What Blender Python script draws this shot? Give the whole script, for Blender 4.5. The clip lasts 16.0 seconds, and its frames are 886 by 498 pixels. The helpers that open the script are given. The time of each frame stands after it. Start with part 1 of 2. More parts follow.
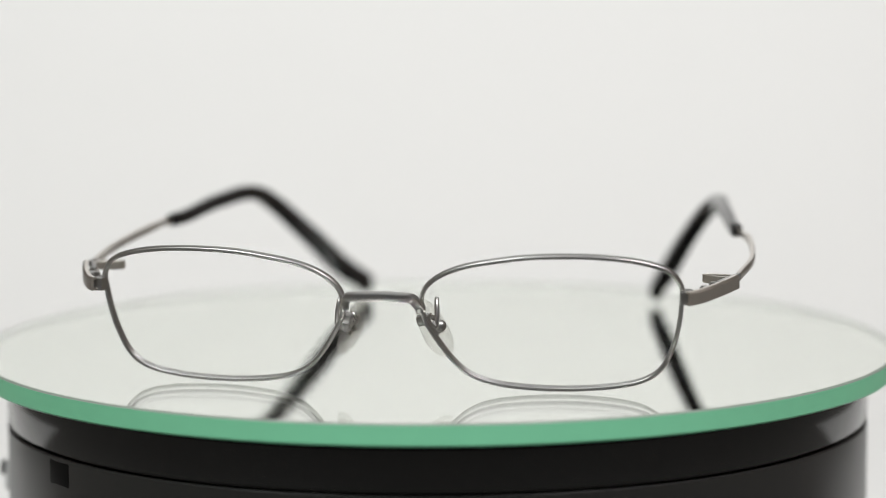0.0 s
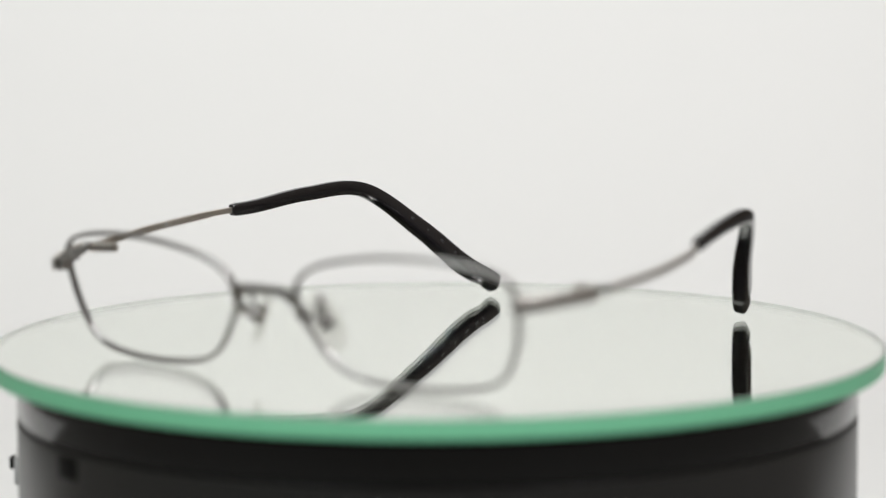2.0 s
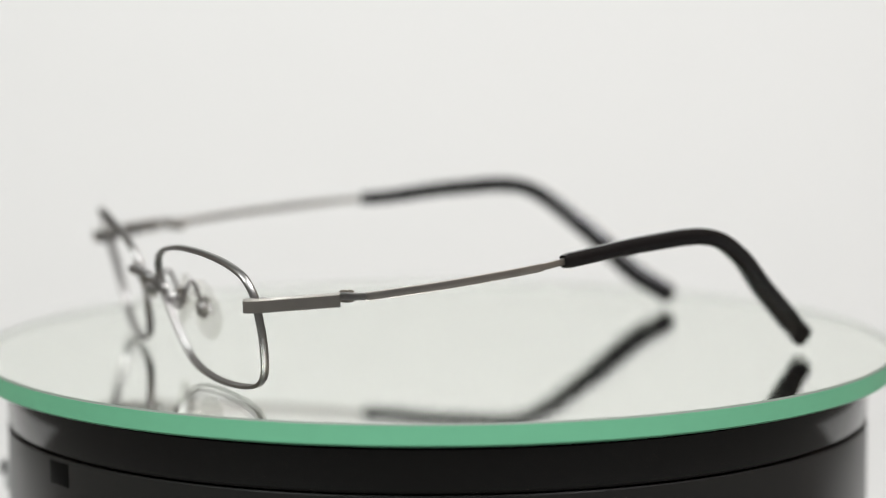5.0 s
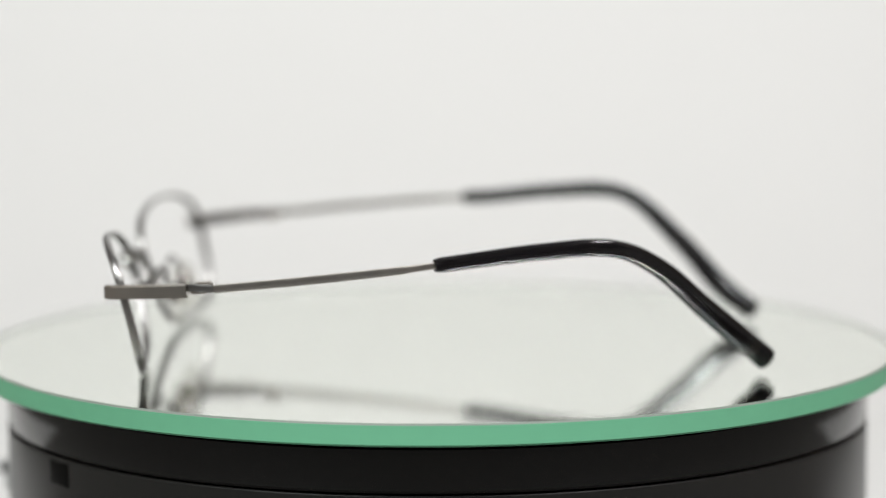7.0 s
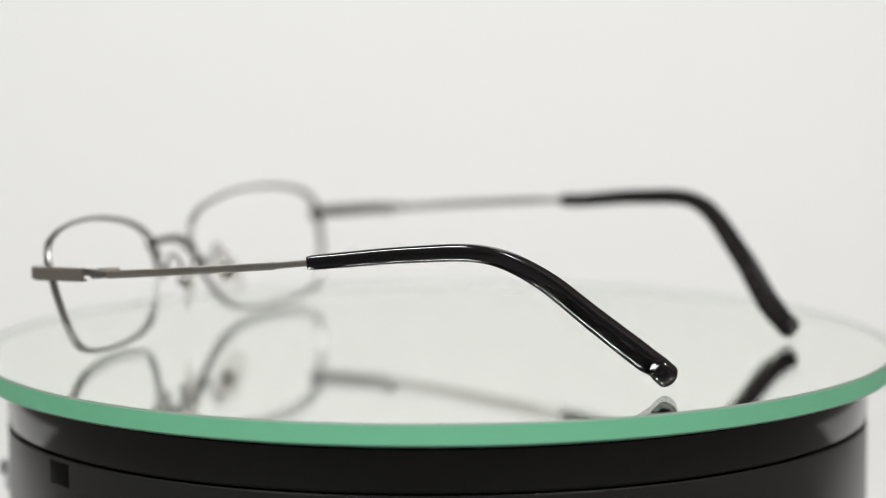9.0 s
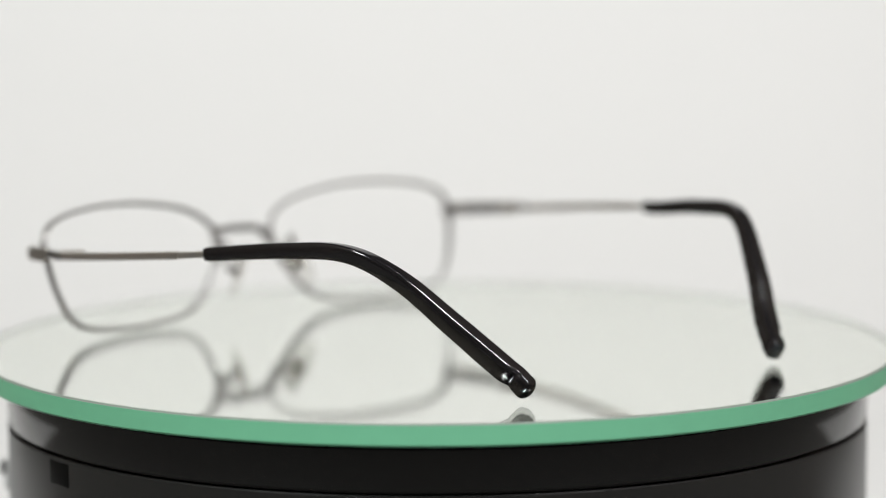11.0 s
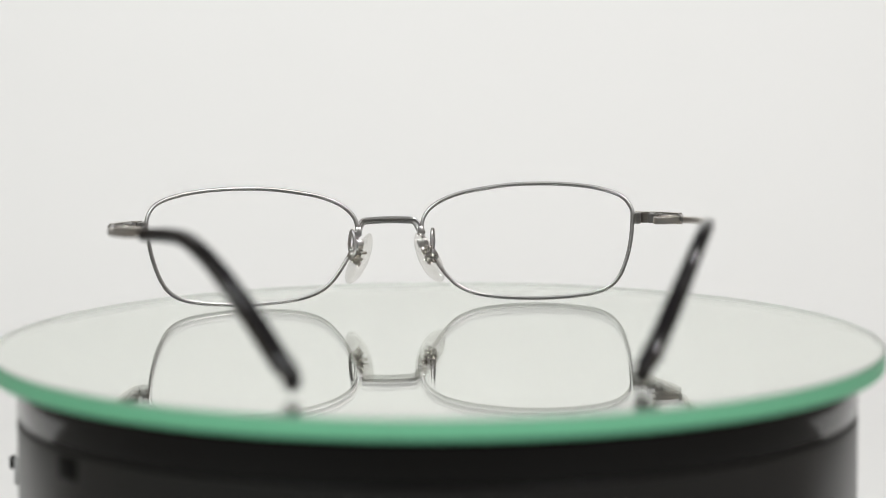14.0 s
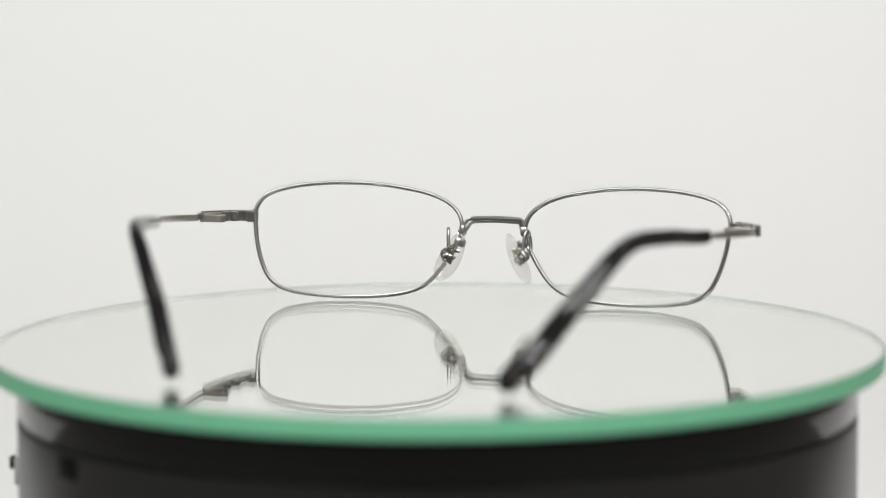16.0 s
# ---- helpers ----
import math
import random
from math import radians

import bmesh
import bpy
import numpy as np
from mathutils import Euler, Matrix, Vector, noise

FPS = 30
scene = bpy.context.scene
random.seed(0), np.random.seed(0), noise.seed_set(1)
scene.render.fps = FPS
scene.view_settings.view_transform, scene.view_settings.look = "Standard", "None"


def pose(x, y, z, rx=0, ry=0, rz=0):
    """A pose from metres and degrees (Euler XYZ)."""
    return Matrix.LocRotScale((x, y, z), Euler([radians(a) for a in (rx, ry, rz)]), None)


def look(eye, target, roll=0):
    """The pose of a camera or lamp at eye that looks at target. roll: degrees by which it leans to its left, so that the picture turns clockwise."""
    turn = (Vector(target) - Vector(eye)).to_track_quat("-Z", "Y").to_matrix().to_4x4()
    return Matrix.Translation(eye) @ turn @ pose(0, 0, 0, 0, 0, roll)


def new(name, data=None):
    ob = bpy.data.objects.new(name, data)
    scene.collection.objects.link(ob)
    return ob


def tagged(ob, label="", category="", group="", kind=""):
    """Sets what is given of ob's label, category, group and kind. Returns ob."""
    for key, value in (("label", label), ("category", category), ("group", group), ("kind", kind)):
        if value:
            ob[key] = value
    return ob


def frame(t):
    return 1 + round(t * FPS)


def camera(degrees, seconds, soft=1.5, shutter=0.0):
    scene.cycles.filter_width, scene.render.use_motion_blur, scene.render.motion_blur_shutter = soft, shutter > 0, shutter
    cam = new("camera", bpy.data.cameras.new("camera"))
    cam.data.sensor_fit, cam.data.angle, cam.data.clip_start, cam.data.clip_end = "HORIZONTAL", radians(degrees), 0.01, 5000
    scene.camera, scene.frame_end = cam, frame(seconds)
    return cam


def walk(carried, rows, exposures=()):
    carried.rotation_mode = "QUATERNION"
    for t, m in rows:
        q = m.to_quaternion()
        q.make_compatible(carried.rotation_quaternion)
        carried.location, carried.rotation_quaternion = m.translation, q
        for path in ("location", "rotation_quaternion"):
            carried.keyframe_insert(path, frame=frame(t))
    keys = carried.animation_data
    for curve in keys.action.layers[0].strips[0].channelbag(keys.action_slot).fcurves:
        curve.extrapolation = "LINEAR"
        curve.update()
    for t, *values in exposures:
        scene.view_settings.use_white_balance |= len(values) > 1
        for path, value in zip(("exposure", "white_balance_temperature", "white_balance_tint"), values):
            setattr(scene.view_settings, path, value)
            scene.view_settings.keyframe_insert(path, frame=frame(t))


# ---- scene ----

TOP = 0.080            # height of the plate's upper face over the table

# ---- camera and its way ----
cam = camera(16.15, 16.0, soft=1.0)
cam.data.dof.use_dof = True
cam.data.dof.aperture_fstop = 7.0
cam.data.dof.aperture_blades = 8


def stand(k):
    """The camera on its stand: k = 0 close, k = 1 a little further back."""
    return pose(0, -0.6833 - 0.0148 * k, TOP + 0.1061 + 0.0003 * k, 0, 0, -0.114) \
        @ pose(0, 0, 0, 90 - 7.113 + 0.126 * k, 0, 0) @ pose(0, 0, 0, 0, 0, -0.293 + 0.039 * k)


# seconds, place of the stand, distance of the focus behind (+) or before (-) the axis
FOCUS = [(0.0, 0.00, -0.060), (0.8, 0.02, -0.060), (1.1, 0.35, -0.020), (1.4, 0.97, 0.045), (1.7, 1, 0.055),
         (3.4, 1, 0.050), (3.6, 0.9, 0.030), (3.8, 0.05, -0.050), (4.2, 0, -0.060), (6.3, 0, -0.098), (7.0, 0, -0.085),
         (7.6, 0, -0.070), (8.4, 0, -0.070), (9.2, 0, -0.070), (11.3, 0.0, -0.070), (11.65, 0.05, -0.065),
         (11.85, 0.25, -0.01), (12.0, 0.42, 0.012), (12.15, 0.93, 0.052), (12.6, 1, 0.062), (16.0, 1, 0.062)]
walk(cam, [(t, stand(k)) for t, k, d in FOCUS])

# ---- world and lights ----
world = bpy.data.worlds.new("world")
scene.world = world
world.use_nodes = True
world.node_tree.nodes["Background"].inputs["Color"].default_value = (0.5, 0.48, 0.46, 1)
world.node_tree.nodes["Background"].inputs["Strength"].default_value = 0.0


def area(name, eye, target, sx, sy, watts, colour=(1, 0.99, 0.97), spread=180):
    d = bpy.data.lights.new(name, "AREA")
    d.shape, d.size, d.size_y, d.energy, d.color = "RECTANGLE", sx, sy, watts, colour
    d.spread = radians(spread)
    ob = new(name, d)
    ob.matrix_world = look(eye, target)
    return ob


area("studio_lamp", (-0.55, -0.66, 1.20), (0.0, 0.85, 0.32), 0.30, 0.30, 8.2, (0.955, 1.0, 0.985), 140)
area("studio_lamp", (0.55, -0.66, 1.20), (0.0, 0.85, 0.32), 0.30, 0.30, 8.6, (1.0, 0.985, 0.99), 140)
area("ceiling_lamp", (0.42, 0.03, 1.38), (0.42, 0.03, 0), 0.045, 0.045, 1.0)
area("ceiling_lamp", (-0.30, -0.06, 1.38), (-0.30, -0.06, 0), 0.04, 0.04, 0.6)
scene.view_settings.exposure = 0.0


# ---- materials ----
def material(name, base, rough, metal=0.0, grain=0.0, scale=200.0, stretch=(1, 1, 1), vary=0.0, **more):
    m = bpy.data.materials.new(name)
    m.use_nodes = True
    nt = m.node_tree
    b = nt.nodes["Principled BSDF"]
    b.inputs["Base Color"].default_value = (*base, 1)
    b.inputs["Roughness"].default_value = rough
    b.inputs["Metallic"].default_value = metal
    for key, value in more.items():
        b.inputs[key.replace("_", " ")].default_value = value
    tc = nt.nodes.new("ShaderNodeTexCoord")
    mp = nt.nodes.new("ShaderNodeMapping")
    mp.inputs["Scale"].default_value = stretch
    nt.links.new(tc.outputs["Object"], mp.inputs["Vector"])
    if grain:
        n = nt.nodes.new("ShaderNodeTexNoise")
        n.inputs["Scale"].default_value = scale
        n.inputs["Detail"].default_value = 4
        nt.links.new(mp.outputs["Vector"], n.inputs["Vector"])
        bump = nt.nodes.new("ShaderNodeBump")
        bump.inputs["Strength"].default_value = grain
        bump.inputs["Distance"].default_value = 0.0002
        nt.links.new(n.outputs["Fac"], bump.inputs["Height"])
        nt.links.new(bump.outputs["Normal"], b.inputs["Normal"])
    if vary:
        n = nt.nodes.new("ShaderNodeTexNoise")
        n.inputs["Scale"].default_value = scale * 0.13
        n.inputs["Detail"].default_value = 5
        nt.links.new(mp.outputs["Vector"], n.inputs["Vector"])
        r = nt.nodes.new("ShaderNodeMapRange")
        r.inputs["To Min"].default_value = max(rough - vary, 0.0)
        r.inputs["To Max"].default_value = rough + vary
        nt.links.new(n.outputs["Fac"], r.inputs["Value"])
        nt.links.new(r.outputs["Result"], b.inputs["Roughness"])
        x = nt.nodes.new("ShaderNodeMix")
        x.data_type = "RGBA"
        x.inputs["A"].default_value = (*[c * (1 - vary * 0.8) for c in base], 1)
        x.inputs["B"].default_value = (*[min(c * (1 + vary * 0.8), 1) for c in base], 1)
        nt.links.new(n.outputs["Fac"], x.inputs["Factor"])
        nt.links.new(x.outputs["Result"], b.inputs["Base Color"])
    return m


METAL = material("brushed_titanium", (0.45, 0.443, 0.435), 0.37, 1.0, 0.0, 3000, (1, 1, 1), 0.05)
METAL_FACE = material("satin_titanium", (0.74, 0.705, 0.66), 0.36, 1.0, 0.0, 3500, (1, 1, 1), 0.06)
SHINY = material("polished_metal", (0.70, 0.68, 0.65), 0.14, 1.0)
BLACK = material("black_acetate", (0.012, 0.011, 0.012), 0.12, 0.0, 0.0, 900, vary=0.03, Coat_Weight=0.25, Coat_Roughness=0.08)
SILICONE = bpy.data.materials.new("clear_silicone")
SILICONE.use_nodes = True
nodes, links = SILICONE.node_tree.nodes, SILICONE.node_tree.links
nodes.remove(nodes["Principled BSDF"])
clear, gloss, blend = (nodes.new("ShaderNode" + k) for k in ("BsdfTransparent", "BsdfGlass", "MixShader"))
clear.inputs["Color"].default_value = (0.995, 0.992, 0.98, 1)
gloss.inputs["Roughness"].default_value = 0.03
gloss.inputs["IOR"].default_value = 1.4
blend.inputs[0].default_value = 0.10
ripple, relief, coord = (nodes.new("ShaderNode" + k) for k in ("TexNoise", "Bump", "TexCoord"))
ripple.inputs["Scale"].default_value = 480
relief.inputs["Distance"].default_value = 0.0003
links.new(coord.outputs["Object"], ripple.inputs["Vector"])
links.new(ripple.outputs["Fac"], relief.inputs["Height"])
links.new(relief.outputs["Normal"], gloss.inputs["Normal"])
links.new(clear.outputs[0], blend.inputs[1])
links.new(gloss.outputs[0], blend.inputs[2])
milky, sheen = nodes.new("ShaderNodeBsdfTranslucent"), nodes.new("ShaderNodeMixShader")
milky.inputs["Color"].default_value = (0.9, 0.89, 0.86, 1)
sheen.inputs[0].default_value = 0.05
links.new(blend.outputs[0], sheen.inputs[1])
links.new(milky.outputs[0], sheen.inputs[2])
shine, top = nodes.new("ShaderNodeBsdfGlossy"), nodes.new("ShaderNodeMixShader")
shine.inputs["Roughness"].default_value = 0.08
top.inputs[0].default_value = 0.07
links.new(relief.outputs["Normal"], shine.inputs["Normal"])
links.new(sheen.outputs[0], top.inputs[1])
links.new(shine.outputs[0], top.inputs[2])
links.new(top.outputs[0], nodes["Material Output"].inputs["Surface"])
GLASS = bpy.data.materials.new("float_glass")
GLASS.use_nodes = True
nodes, links = GLASS.node_tree.nodes, GLASS.node_tree.links
nodes.remove(nodes["Principled BSDF"])
clear = nodes.new("ShaderNodeBsdfGlass")
clear.inputs["Color"].default_value = (0.988, 1.0, 0.982, 1)
clear.inputs["Roughness"].default_value = 0.0
clear.inputs["IOR"].default_value = 1.52
links.new(clear.outputs[0], nodes["Material Output"].inputs["Surface"])
EDGE = material("ground_glass_edge", (0.29, 0.84, 0.51), 0.32, 0.0, 0.05, 1500, vary=0.05)
# pale colour stands for light that passes through the glass edge
EDGE_LIGHT = material("pale_edge_light", (0.93, 0.96, 0.92), 0.5, 0.0)
CHAMFER = material("chamfered_glass_edge", (0.30, 0.36, 0.31), 0.3, 0.0)
SILVER = material("mirror_silver", (0.985, 0.99, 0.975), 0.0, 1.0)
PLASTIC = material("black_plastic", (0.029, 0.0285, 0.0275), 0.31, 0.0, 0.03, 500, vary=0.04)
GLOSSY = material("glossy_black_plastic", (0.010, 0.010, 0.0097), 0.13, 0.0, 0.02, 300, vary=0.02)
RUBBER = material("dark_rubber", (0.005, 0.005, 0.005), 0.6, 0.0, 0.1, 800)
PATCH = material("patch_black", (0.006, 0.006, 0.006), 0.5, 0.0, 0.1, 800, Specular_IOR_Level=0.1)
PAPER = material("white_paper", (0.80, 0.795, 0.785), 0.8, 0.0, 0.05, 90, vary=0.01)
CEILING = material("dark_unseen_room", (0.10, 0.095, 0.10), 0.8, 0.0, 0.2, 60, vary=0.03)
TABLE = material("dark_table", (0.165, 0.16, 0.152), 0.6, 0.0, 0.2, 80, vary=0.05)
FRONT_BLACK = material("black_front_slab", (0.04, 0.038, 0.036), 0.6, 0.0, 0.2, 80, vary=0.05)
# tones of the unseen walls, picked for what the metal reflects
SIDE = material("brown_unseen_wall", (0.27, 0.225, 0.185), 0.7, 0.0, 0.2, 60, vary=0.04)
WALL = material("pale_unseen_wall", (0.74, 0.72, 0.69), 0.7, 0.0, 0.2, 60, vary=0.04)
PRINT = material("grey_ink", (0.03, 0.03, 0.03), 0.3, 0.0)
STEM = material("pale_plastic", (0.7, 0.7, 0.7), 0.4, 0.0, 0.05, 300)


# ---- mesh helpers ----
def part(name, bm, mat, parent=None, label="", smooth=True, turn=True, sharp=38):
    if turn:
        bmesh.ops.recalc_face_normals(bm, faces=bm.faces)
    me = bpy.data.meshes.new(name)
    bm.to_mesh(me)
    bm.free()
    for m in (mat if isinstance(mat, (list, tuple)) else (mat,)):
        me.materials.append(m)
    for f in me.polygons:
        f.use_smooth = smooth
    ob = new(name, me)
    ob.parent = parent
    if smooth:
        me.set_sharp_from_angle(angle=radians(sharp))
    return tagged(ob, label) if label else ob


def spline(points, n=8, closed=False):
    """A smooth line through the points."""
    p = [Vector(q) for q in points]
    q = [p[-1]] + p + [p[0], p[1]] if closed else [2 * p[0] - p[1]] + p + [2 * p[-1] - p[-2]]
    out = []
    for i in range(1, len(q) - 2):
        a, b, c, d = q[i - 1:i + 3]
        for j in range(n):
            u = j / n
            out.append(0.5 * (2 * b + (c - a) * u + (2 * a - 5 * b + 4 * c - d) * u * u + (3 * b - a - 3 * c + d) * u ** 3))
    return out if closed else out + [p[-1]]


def rounded(w, h, r, n=3):
    """A rounded rectangle as a section."""
    out = []
    for cx, cy, a in ((1, 1, 0), (-1, 1, 90), (-1, -1, 180), (1, -1, 270)):
        for i in range(n + 1):
            t = radians(a + 90 * i / n)
            out.append((cx * (w / 2 - r) + r * math.cos(t), cy * (h / 2 - r) + r * math.sin(t)))
    return out


def sweep(bm, line, section, side, closed=False, caps=True, size=None):
    """Sweeps a section (a across, b upwards) along a line; side(i, tangent) is the way of a. size(i) gives factors for a and b."""
    rings, n = [], len(line)
    for i, p in enumerate(line):
        t = (line[(i + 1) % n] - line[i - 1]) if closed or 0 < i < n - 1 else (line[1] - line[0] if i == 0 else line[-1] - line[-2])
        t = t.normalized()
        s = side(i, t)
        s = (s - t * s.dot(t)).normalized()
        u = t.cross(s)
        if u.z < 0 and not closed:
            u = -u
        k = size(i) if size else (1, 1)
        rings.append([bm.verts.new(p + s * a * k[0] + u * b * k[1]) for a, b in section])
    m = len(section)
    for i in range(n if closed else n - 1):
        a, b = rings[i], rings[(i + 1) % n]
        for j in range(m):
            bm.faces.new((a[j], a[(j + 1) % m], b[(j + 1) % m], b[j]))
    if caps and not closed:
        bm.faces.new(rings[0])
        bm.faces.new(rings[-1])
    return rings


def lathe(bm, profile, n=128, material_of=None):
    """Turns a profile of (radius, height) about the z axis."""
    rings = []
    for r, z in profile:
        rings.append([bm.verts.new((r * math.cos(2 * math.pi * i / n), r * math.sin(2 * math.pi * i / n), z)) for i in range(n)]
                     if r > 1e-6 else [bm.verts.new((0, 0, z))])
    for k in range(len(rings) - 1):
        a, b = rings[k], rings[k + 1]
        for i in range(n):
            j = (i + 1) % n
            vs = (a[i], a[j], b[j], b[i]) if len(a) > 1 and len(b) > 1 else ((a[0], b[j], b[i]) if len(a) == 1 else (a[i], a[j], b[0]))
            f = bm.faces.new(vs)
            if material_of:
                f.material_index = material_of(k)


def box(bm, m, sx, sy, sz, bevel=0.0):
    g = bmesh.ops.create_cube(bm, size=1, matrix=m @ Matrix.Diagonal((sx, sy, sz, 1)))
    if bevel:
        es = {e for v in g["verts"] for e in v.link_edges}
        bmesh.ops.bevel(bm, geom=list(es), offset=bevel, segments=2, affect="EDGES", profile=0.5)


# ---- the place: backdrop sheet and an added, unseen room ----
def backdrop():
    bm = bmesh.new()
    line = [(0.07, 0.0), (0.34, 0.0)]
    for i in range(1, 25):
        a = radians(90 * i / 24)
        line.append((0.34 + 0.51 * math.sin(a), 0.51 - 0.51 * math.cos(a)))
    line.append((0.85, 1.45))
    rows = []
    for dz in (0.0022, 0.0002):
        rows.append([[bm.verts.new((x, y - dz * (z > 0.2), z + dz * (z <= 0.2))) for x in np.linspace(-0.29, 0.29, 9)] for y, z in line])
    for r in rows:
        for a, b in zip(r, r[1:]):
            for i in range(8):
                bm.faces.new((a[i], a[i + 1], b[i + 1], b[i]))
    for a, b in ((rows[0][0], rows[1][0]), (rows[0][-1], rows[1][-1])):
        for i in range(8):
            bm.faces.new((a[i], a[i + 1], b[i + 1], b[i]))
    for e in (0, 8):
        for i in range(len(line) - 1):
            bm.faces.new((rows[0][i][e], rows[0][i + 1][e], rows[1][i + 1][e], rows[1][i][e]))
    ob = part("backdrop", bm, PAPER)
    return tagged(ob, "seamless white paper backdrop sweeping up behind the turntable", "backdrop", kind="structure")


def slab(name, x0, x1, y0, y1, z0, z1, label, mat=WALL):
    bm = bmesh.new()
    box(bm, pose((x0 + x1) / 2, (y0 + y1) / 2, (z0 + z1) / 2), x1 - x0, y1 - y0, z1 - z0)
    return tagged(part(name, bm, mat, smooth=False), label, "room", kind="structure")


backdrop()
slab("floor", -0.8, 0.8, -0.52, 1.5, -0.08, 0.0, "plain dark tabletop under the paper", TABLE)
# unseen slab added in front, black so that the collar reflects dark
slab("floor_front", -0.8, 0.8, -1.9, -0.523, -0.08, 0.0, "unseen black slab, added to darken the drum's reflection", FRONT_BLACK)
# unseen walls and ceiling, set up to shape reflections in metal and drum
slab("wall_south", -0.9, 0.9, -2.0, -1.9, -0.08, 2.0, "unseen pale grey wall, added to brighten the metal")
slab("wall_north", -0.9, 0.9, 1.5, 1.6, -0.08, 2.0, "unseen dark grey wall, added to darken reflections", CEILING)
slab("wall_west", -0.9, -0.8, -1.9, 1.5, -0.08, 2.0, "unseen brown wall, added to reflect in the metal", SIDE)
slab("wall_east", 0.8, 0.9, -1.9, 1.5, -0.08, 2.0, "unseen brown wall, added to reflect in the metal", SIDE)
slab("ceiling", -0.9, 0.9, -2.0, 1.6, 2.0, 2.1, "unseen dark grey ceiling, added to darken reflections", CEILING)


# ---- turntable: still drum, turning glass plate ----
def drum():
    base = new("turntable_drum")
    r = 0.0945
    body, collar = bmesh.new(), bmesh.new()
    g = TOP - 0.0146
    lathe(body, [(0, 0.0005), (r - 0.002, 0.0005), (r - 0.0006, 0.001), (r, 0.002), (r, g - 0.0009), (r - 0.0002, g - 0.0007), (r - 0.0022, g - 0.0007), (0, g - 0.0007)])
    part("body", body, PLASTIC, base)
    lathe(collar, [(0, g - 0.0005), (r - 0.0015, g - 0.0005), (r - 0.0015, g + 0.0003), (r - 0.0002, g + 0.0003), (r, g + 0.0006), (r, TOP - 0.0062), (r - 0.0005, TOP - 0.0056),
                   (0.080, TOP - 0.0055), (0, TOP - 0.0055)])
    part("collar", collar, GLOSSY, base, "glossy black upper ring above a fine seam")
    # dark rectangular patch let into the side
    m = Matrix.Translation((0, 0, TOP - 0.0184)) @ pose(0, 0, 0, 0, 0, -55.3) @ pose(0, -r + 0.0013, 0)
    bm = bmesh.new()
    box(bm, m, 0.0088, 0.0027, 0.0058, 0.0007)
    part("switch_plate", bm, PATCH, base, "matt black rectangular patch")
    # socket with a knob on the far side
    m = Matrix.Translation((0, 0, TOP - 0.0292)) @ pose(0, 0, 0, 0, 0, -93)
    bm = bmesh.new()
    box(bm, m @ pose(0, -r - 0.0009, -0.001), 0.004, 0.0027, 0.0064, 0.0004)
    sock = part("socket", bm, STEM, base, "pale plastic socket")
    bm = bmesh.new()
    box(bm, m @ pose(0, -r - 0.0028, 0.0008), 0.003, 0.0012, 0.0028, 0.0003)
    part("knob", bm, RUBBER, sock, "small black knob")
    return tagged(base, "round glossy black plastic turntable drum on a dark tabletop", "turntable")


def plate():
    base = new("glass_plate")
    base.location = (0, 0, TOP)
    bm = bmesh.new()
    lathe(bm, [(0, 0), (0.05, 0), (0.1001, 0)], 256)
    bm.normal_update()
    for f in bm.faces:
        if f.normal.z < 0:
            f.normal_flip()
    part("glass", bm, GLASS, base, "clear polished glass face", turn=False)
    bm = bmesh.new()
    lathe(bm, [(0.1001, 0), (0.1005, -0.0004), (0.1005, -0.0042), (0.1001, -0.0046), (0.080, -0.0046)], 256, lambda k: (1, 0, 0, 2)[k])
    part("edge", bm, [EDGE, CHAMFER, RUBBER], base, "ground sea-green glass edge")
    # added lining; its paleness paints the light inside the edge
    bm = bmesh.new()
    lathe(bm, [(0.1000, -0.0001), (0.1000, -0.00415), (0.1003, -0.00415), (0.1003, -0.0003), (0.1000, -0.0001)], 256)
    part("inner_rim", bm, EDGE_LIGHT, base, "pale lining standing for light through the glass edge")
    bm = bmesh.new()
    lathe(bm, [(0, -0.0042), (0.1003, -0.0042), (0.1003, -0.0044), (0.0815, -0.0045), (0.0810, -0.0053), (0, -0.0053)], 256)
    part("mirror_backing", bm, SILVER, base, "silvered mirror backing", smooth=False)
    return tagged(base, "round mirrored glass plate with a green edge", "turntable plate")


drum()
PLATE = plate()


# ---- spectacles ----
def mm(*v):
    return Vector(v) * 0.001


def lens_depth(x, z):
    """How far forward the rim lies at x across and z up (mm)."""
    d = x - 36
    return -59.4 - 0.2607 * (z - 0.4) + 0.1264 * d + 0.0026 * d * d


RIM = [(59.6, 19.5), (59.7, 21.5), (59.0, 23.4), (57.6, 25.1), (55.0, 26.4), (50, 27.6), (43, 28.3), (36, 28.4), (29.5, 28.1),
       (23.5, 27.3), (17.3, 26.1), (12.4, 24.2), (9.2, 21.6), (8.0, 18.4), (8.6, 14.9), (10.8, 10.9), (14, 6.4), (17.5, 3.5),
       (22.5, 1.8), (30, 1.0), (38, 0.9), (46, 1.5), (51.5, 2.7), (55.0, 5.0), (57.2, 8.8), (58.8, 14.0)]
TEMPLE = {1: [(68.4, -40.3, 21.7), (69.3, -24.2, 23.3), (66.4, -5.1, 25.0), (62.0, 5.8, 26.0), (57.6, 24.0, 27.9), (54.2, 38.7, 28.2),
              (49.0, 48.4, 23.4), (42.5, 57.9, 14.3), (35.1, 70.6, 2.7)],
          -1: [(68.6, -40.3, 21.7), (69.0, -24.0, 23.3), (66.5, -2.0, 25.3), (63.5, 9.3, 26.1), (60.2, 25.1, 27.9), (55.3, 41.5, 27.7),
               (47.6, 54.4, 17.6), (41.0, 63.5, 8.1), (36.2, 70.8, 2.7)]}


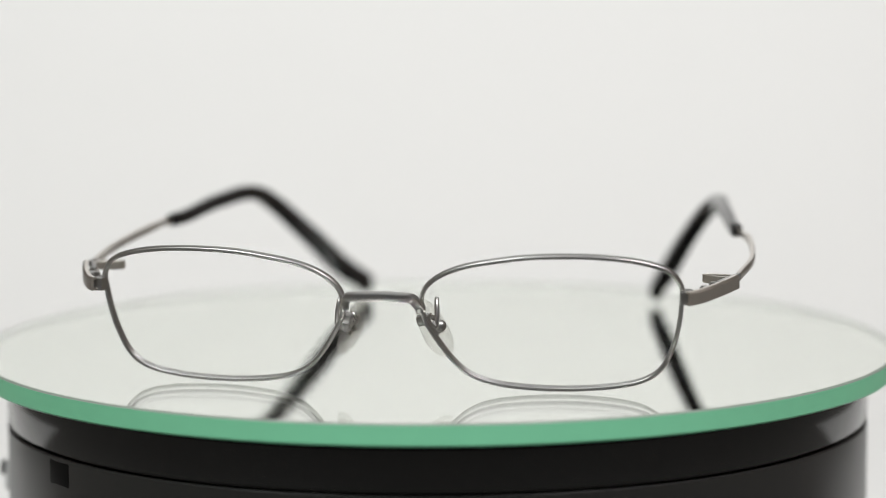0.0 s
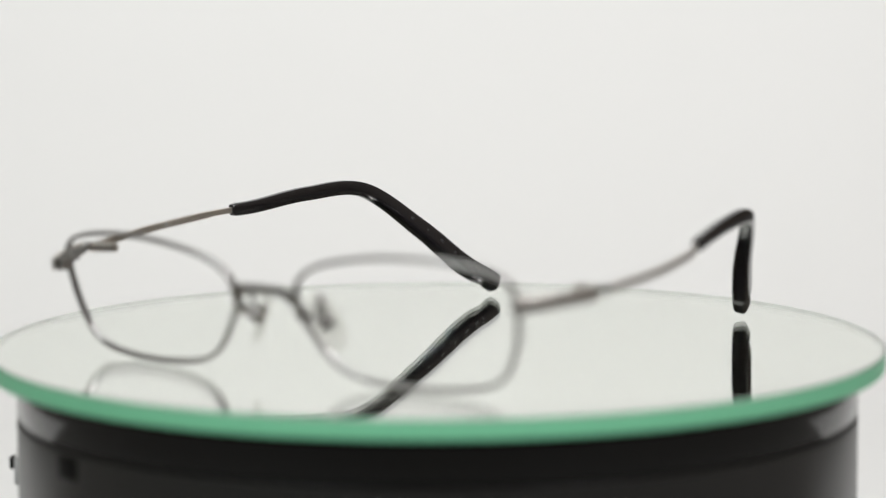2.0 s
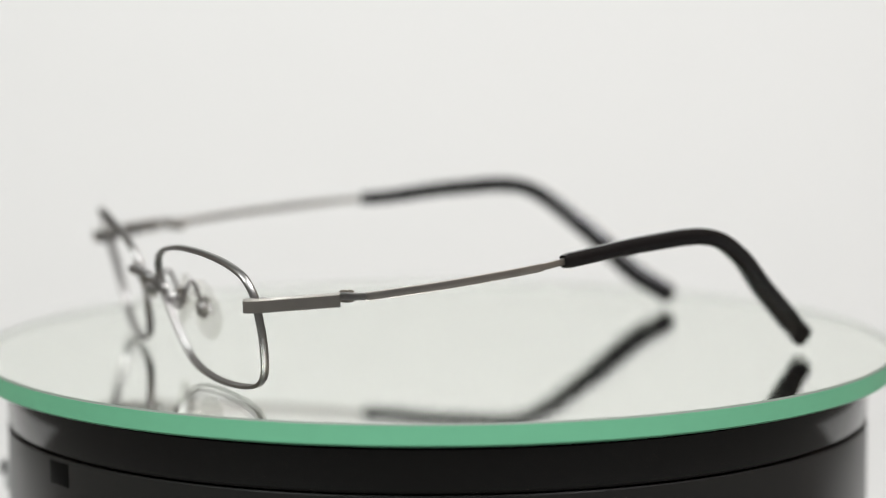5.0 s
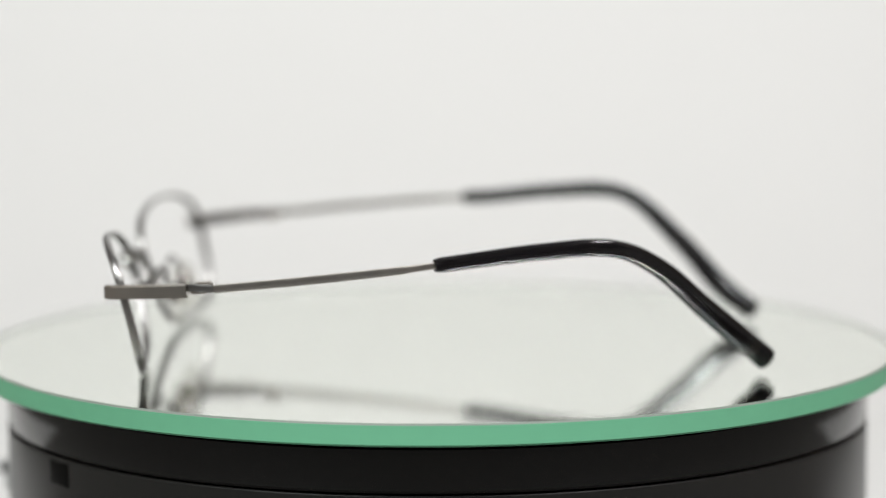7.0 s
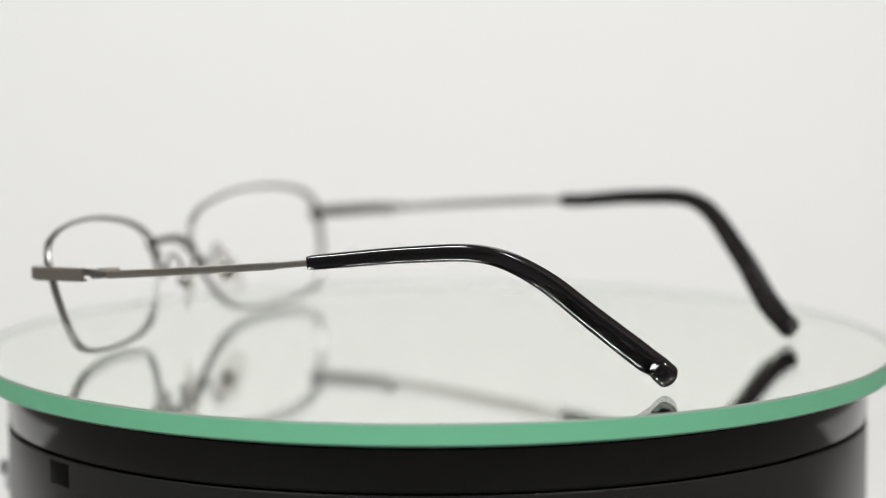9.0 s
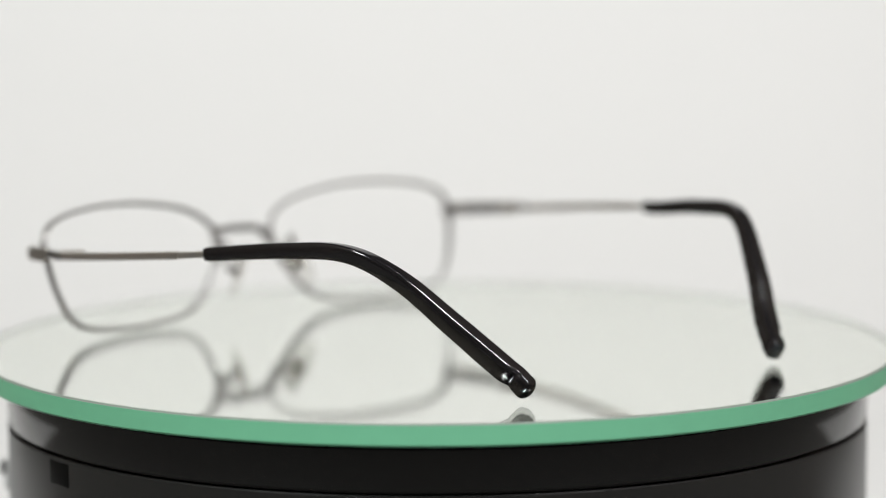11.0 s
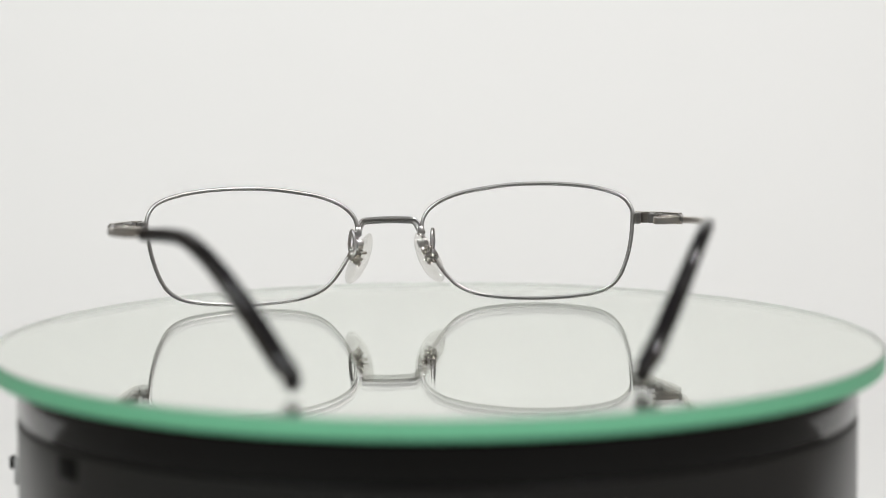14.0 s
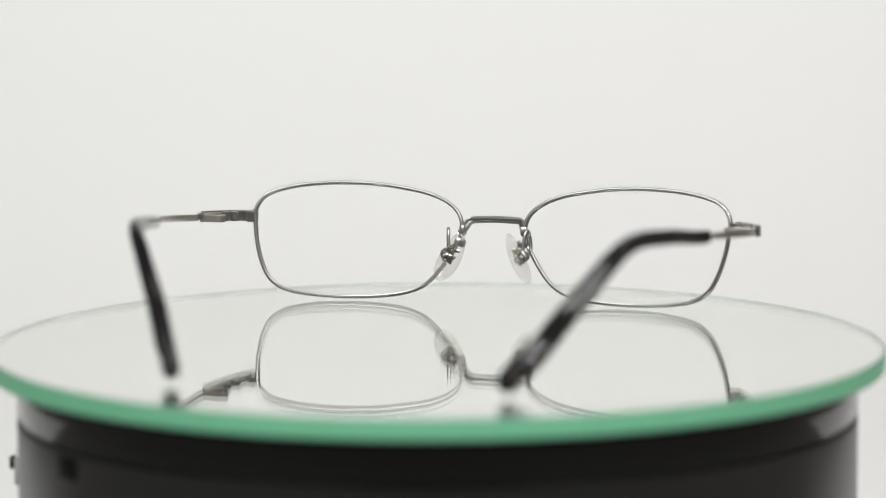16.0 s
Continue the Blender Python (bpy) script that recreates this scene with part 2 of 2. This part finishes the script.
def spectacles():
    base = new("eyeglasses")

    def at(s, x, y, z):
        return mm(s * x + 3.2, y, z)

    for s in (1, -1):
        # rim: a grooved wire bent to the shape of the lens
        line = [at(s, q.x, lens_depth(q.x, q.y), q.y) for q in spline([(x, z, 0) for x, z in RIM], 5, True)]
        mid = sum(line, Vector()) / len(line)
        sec = [(a * 0.001, b * 0.001) for a, b in ((0.10, 0.84), (0.30, 0.76), (0.44, 0.55), (0.50, 0.25), (0.50, -0.25), (0.44, -0.55), (0.30, -0.76), (0.10, -0.84), (-0.20, -0.82),
                                                 (-0.38, -0.68), (-0.42, -0.34), (-0.10, -0.14), (-0.10, 0.14), (-0.42, 0.34), (-0.38, 0.68), (-0.20, 0.82))]
        bm = bmesh.new()
        nor = Vector((0.05 * s, -1, -0.26)).normalized()
        sweep(bm, line, sec, lambda i, t: t.cross(nor) if s > 0 else nor.cross(t), True)
        part("rim", bm, METAL, base, sharp=75)

        # endpiece: lug beside the rim and a curved side plate
        bm = bmesh.new()
        box(bm, Matrix.Translation(at(s, 60.7, -61.3, 20.0)) @ pose(0, 0, 0, 0, 0, s * 14), 0.0026, 0.0022, 0.0027, 0.0003)
        lug = part("lug", bm, METAL, base)
        bm = bmesh.new()
        line = spline([at(s, 61.2, -63.0, 20.1), at(s, 62.9, -60.9, 20.2), at(s, 65.0, -56.8, 20.6), at(s, 67.0, -51.5, 21.0), at(s, 68.7, -45.8, 21.4)], 4)
        sweep(bm, line, [(a * 0.001, b * 0.001) for a, b in ((0.16, 1.42), (0.64, 1.02), (0.64, -1.25), (0.50, -1.38), (-0.62, -1.36), (-0.62, -0.98), (0.10, -0.90), (0.10, 0.90), (-0.62, 0.98), (-0.62, 1.36))], lambda i, t: Vector((s, 0, 0)))
        part("endpiece", bm, METAL_FACE, base, "satin metal endpiece bar")
        bm = bmesh.new()
        box(bm, Matrix.Translation(at(s, 64.3, -56.6, 20.6)) @ pose(0, 0, 0, 4, 0, -s * 22), 0.0016, 0.0022, 0.0024, 0.0003)
        part("clasp", bm, METAL, lug)
        # knuckles of the hinge on the inner side of the endpiece
        for q, r, h in (((63.6, -55.4, 20.6), 1.1, 2.35), ((64.9, -52.2, 20.9), 1.0, 2.4)):
            bm = bmesh.new()
            bmesh.ops.create_cone(bm, cap_ends=True, segments=20, radius1=r * 0.001, radius2=r * 0.001, depth=h * 0.001, matrix=Matrix.Translation(at(s, *q)))
            bmesh.ops.bevel(bm, geom=[e for e in bm.edges if abs(e.verts[0].co.z - e.verts[1].co.z) < 1e-6], offset=0.00025, segments=2, affect="EDGES")
            part("knuckle", bm, METAL, lug)
        # lug screw
        bm = bmesh.new()
        bmesh.ops.create_cone(bm, cap_ends=True, segments=20, radius1=0.0009, radius2=0.0009, depth=0.0023, matrix=Matrix.Translation(at(s, 60.7, -58.9, 20.2)))
        bmesh.ops.create_cone(bm, cap_ends=True, segments=16, radius1=0.0006, radius2=0.0006, depth=0.0026, matrix=Matrix.Translation(at(s, 60.7, -58.9, 20.2)))
        part("screw", bm, METAL, lug)

        # hinge: a flat strip coiled to a long loop, joined to the temple by a stepped link
        bm = bmesh.new()
        c, d = at(s, 64.9, -43.2, 21.5), Vector((s * 0.95, -0.31, 0.0)).normalized()
        e = Vector((-d.y, d.x, 0)).normalized()
        line = [c + d * 0.0035 * math.cos(2 * math.pi * i / 28) + e * 0.0016 * math.sin(2 * math.pi * i / 28) for i in range(28)]
        sweep(bm, line, [(a * 0.001, b * 0.001) for a, b in rounded(0.45, 1.7, 0.12, 1)], lambda i, t: t.cross(Vector((0, 0, 1))), True)
        part("hinge_loop", bm, METAL_FACE, base, "coiled spring hinge strip")
        bm = bmesh.new()
        line = spline([at(s, 65.4, -50.4, 21.3), at(s, 66.8, -47.0, 21.6), at(s, 67.9, -45.2, 21.9), at(s, 68.3, -44.1, 21.95), at(s, 68.4, -43.2, 21.85), at(s, 68.4, -41.1, 21.75), at(s, 68.4, -40.2, 21.7)], 4)
        sweep(bm, line, [(a * 0.001, b * 0.001) for a, b in rounded(0.9, 1.5, 0.2, 2)], lambda i, t: Vector((s, 0, 0)), size=lambda i: (0.7, 0.72) if i > len(line) - 3 else (1, 1))
        part("hinge_link", bm, METAL, base)

        # temple: flat metal bar, a thinner neck, then the sleeve with its bent end
        line = [at(s, *q) for q in spline(TEMPLE[s], 10)]
        notch = min(range(len(line)), key=lambda i: abs(line[i].y + 0.0030))
        mouth = min(range(len(line)), key=lambda i: abs(line[i].y - 0.0032))
        bm = bmesh.new()
        sweep(bm, line[:notch + 1], [(a * 0.001, b * 0.001) for a, b in rounded(1.0, 1.65, 0.18, 2)], lambda i, t: Vector((s, 0, 0)))
        temple = part("temple", bm, METAL_FACE, base, "flat satin metal temple bar")
        bm = bmesh.new()
        sweep(bm, line[notch - 1:mouth + 3], [(a * 0.001, b * 0.001) for a, b in rounded(0.75, 1.4, 0.2, 2)], lambda i, t: Vector((s, 0, 0)))
        part("neck", bm, METAL_FACE, temple)
        bm = bmesh.new()
        tip = line[mouth:]
        # finer steps towards the rounded end
        last = tip[-6:]
        tip = tip[:-6] + [last[0] + (last[-1] - last[0]) * k / 26 for k in range(27)]
        end = tip[-1] - tip[-2]
        tip += [tip[-1] + end.normalized() * d * 0.001 for d in (0.4, 0.75, 1.0, 1.12)]
        length = [0.0]
        for a, b in zip(tip, tip[1:]):
            length.append(length[-1] + (b - a).length)
        full = length[-1]

        def scoop(r):
            return math.exp(-((r - 0.0047) / 0.0015) ** 2)

        tip = [q + Vector((-s * 0.0004, 0, 0.00015)) * scoop(full - u) for q, u in zip(tip, length)]

        def size(i):
            u = length[i]
            h = 3.0 + 0.5 * min(u / 0.03, 1) + 1.3 * min(max((u - 0.038) / 0.035, 0), 1)
            w = 2.5 + 0.2 * min(u / 0.03, 1) + 1.4 * min(max((u - 0.030) / 0.035, 0), 1)
            r = full - u
            k = scoop(r)
            h *= 1 - 0.05 * k
            w *= 1 - 0.2 * k
            if r < 0.0030:
                w *= 0.86
            if r < 0.0018:
                k = math.sqrt(max(1 - ((0.0018 - r) / 0.0018) ** 2, 0.03))
                h, w = h * k, w * k
            if u < 0.0006:
                h, w = h * 0.86, w * 0.86
            return w, h

        sweep(bm, tip, [(a * 0.001, b * 0.001) for a, b in rounded(1, 1, 0.30, 5)], lambda i, t: Vector((s, 0, 0)), size=size)
        part("temple_sleeve", bm, BLACK, base, "glossy black acetate sleeve with a bent end")

        if s < 0:
            # worn print on the inner side of the sleeve and a small mark on the bar
            sleeve = base.children[-1]
            bm = bmesh.new()
            for k, (u, w) in enumerate(((0.40, 0.7), (0.46, 0.4), (0.52, 0.9), (0.58, 0.5), (0.64, 0.9), (0.70, 0.9), (0.75, 0.5))):
                i = round(u * (len(tip) - 32)) + 14
                t = (tip[i + 1] - tip[i]).normalized()
                across = (Vector((1, 0, 0)) - t * t.x).normalized()
                up = t.cross(across)
                f = Matrix((t, up, across)).transposed().to_4x4()
                box(bm, Matrix.Translation(tip[i] + across * (size(i)[0] * 0.0005 + 0.00001)) @ f, w * 0.0012, 0.0006, 0.00003)
            part("imprint", bm, PRINT, sleeve, "worn grey print bars")
            bm = bmesh.new()
            i = notch - 6
            box(bm, Matrix.Translation(line[i] + Vector((0.00052, 0, 0))), 0.00008, 0.0006, 0.0009)
            part("imprint", bm, STEM, temple, "small white mark")
        # nose pad on its wire arm
        bm = bmesh.new()
        line = spline([at(s, 8.9, -63.4, 14.4), at(s, 10.0, -62.3, 13.0), at(s, 10.4, -61.5, 14.6), at(s, 10.2, -60.7, 17.2), at(s, 9.9, -59.7, 18.4), at(s, 9.6, -58.6, 17.4), at(s, 9.4, -57.8, 14.8), at(s, 9.2, -57.1, 12.6)], 5)
        sweep(bm, line, [(a * 0.001, b * 0.001) for a, b in rounded(0.85, 0.85, 0.4, 3)], lambda i, t: Vector((s, 0.3, 0)))
        box(bm, Matrix.Translation(at(s, 8.0, -63.5, 14.6)) @ pose(0, 0, 0, 14, -s * 12, 0), 0.0027, 0.0022, 0.0021, 0.0005)
        arm = part("pad_arm", bm, METAL, base)
        ax = (at(s, 11.3, -55.3, 5.8) - at(s, 5.4, -57.0, 17.6)).normalized()
        nn = Vector((-s * 0.72, 0.66, 0.0))
        nn = (nn - ax * nn.dot(ax)).normalized()
        sd = ax.cross(nn)
        turn = Matrix((sd, ax, nn)).transposed().to_4x4()
        m = Matrix.Translation(at(s, 8.3, -55.8, 11.9)) @ turn
        bm = bmesh.new()
        bmesh.ops.create_uvsphere(bm, u_segments=32, v_segments=16, radius=1)
        for v in bm.verts:
            y = v.co.y
            w = 3.1 * (1 + 0.16 * y)
            flat = v.co.z * (1.3 if v.co.z < 0 else 0.9)
            v.co = m @ (Vector((v.co.x * w, y * 6.7, flat - 0.45 * y * y)) * 0.001)
        pad = part("nose_pad", bm, SILICONE, base, "clear silicone nose pad")
        # metal core seen inside the pad, and the box that clips it to the arm
        bm = bmesh.new()
        rnd = random.Random(5)
        for i in range(11):
            spot = pose(rnd.uniform(-0.0013, 0.0013), rnd.uniform(-0.0026, 0.0014), rnd.uniform(-0.0011, -0.0004))
            box(bm, m @ spot @ pose(0, 0, 0, rnd.uniform(-40, 40), rnd.uniform(-40, 40), rnd.uniform(0, 180)),
                rnd.uniform(0.0009, 0.0019), rnd.uniform(0.0006, 0.0012), 0.0005, 0.00015)
        part("core", bm, SHINY, pad, "metal core plate")
        bm = bmesh.new()
        box(bm, m @ pose(0, 0, -0.0017), 0.0027, 0.0027, 0.0013, 0.0004)
        bmesh.ops.create_uvsphere(bm, u_segments=16, v_segments=10, radius=0.0013, matrix=m @ pose(0.0003, 0.0, -0.0024))
        part("pad_box", bm, METAL, arm, "small metal pad holder")

        # solder bead where the bridge meets the rim
        bm = bmesh.new()
        box(bm, Matrix.Translation(at(s, 7.7, -65.4, 17.4)) @ pose(0, 0, 0, 14, 0, -s * 8), 0.0016, 0.0022, 0.0024, 0.0005)
        part("bridge_joint", bm, METAL, base)

    # bridge
    bm = bmesh.new()
    half = [(8.1, -65.0, 16.8), (7.5, -66.0, 18.0), (6.8, -67.4, 19.2), (5.9, -68.3, 19.7), (3.6, -68.6, 19.85), (0, -68.6, 19.95)]
    pts = [at(1, *q) for q in half] + [at(-1, *q) for q in half[-2::-1]]
    sweep(bm, spline(pts, 6), [(a * 0.001, b * 0.001) for a, b in ((0.75, 0.6), (0.85, 0.4), (0.88, -0.75), (0.75, -0.95), (0.3, -0.9), (-0.65, -0.8), (-0.85, -0.65), (-0.85, -0.4), (-0.65, -0.25), (-0.1, -0.2), (-0.1, 0.05), (-0.65, 0.2), (-0.85, 0.4), (-0.8, 0.75), (-0.6, 0.85), (0.3, 0.75))], lambda i, t: Vector((0, -1, -0.1)))
    part("bridge", bm, METAL, base, "arched metal bridge bar")
    return tagged(base, "silver-grey wire eyeglasses with black temple sleeves and no lenses", "eyeglasses")


GLASSES = spectacles()
FOCUS_MARK = new("focus_mark")
cam.data.dof.focus_object = FOCUS_MARK


def turn_at(t):
    return -12.44 - 11.6365 * t + 0.01392 * t * t


def motions():
    times = [0.5 * i for i in range(33)]
    walk(PLATE, [(t, pose(0, 0, TOP, 0, 0, turn_at(t))) for t in times])
    walk(GLASSES, [(t, pose(0, 0, TOP, 0, 0, turn_at(t))) for t in times])
    walk(FOCUS_MARK, [(t, pose(0, d, TOP + 0.015)) for t, k, d in FOCUS])


motions()
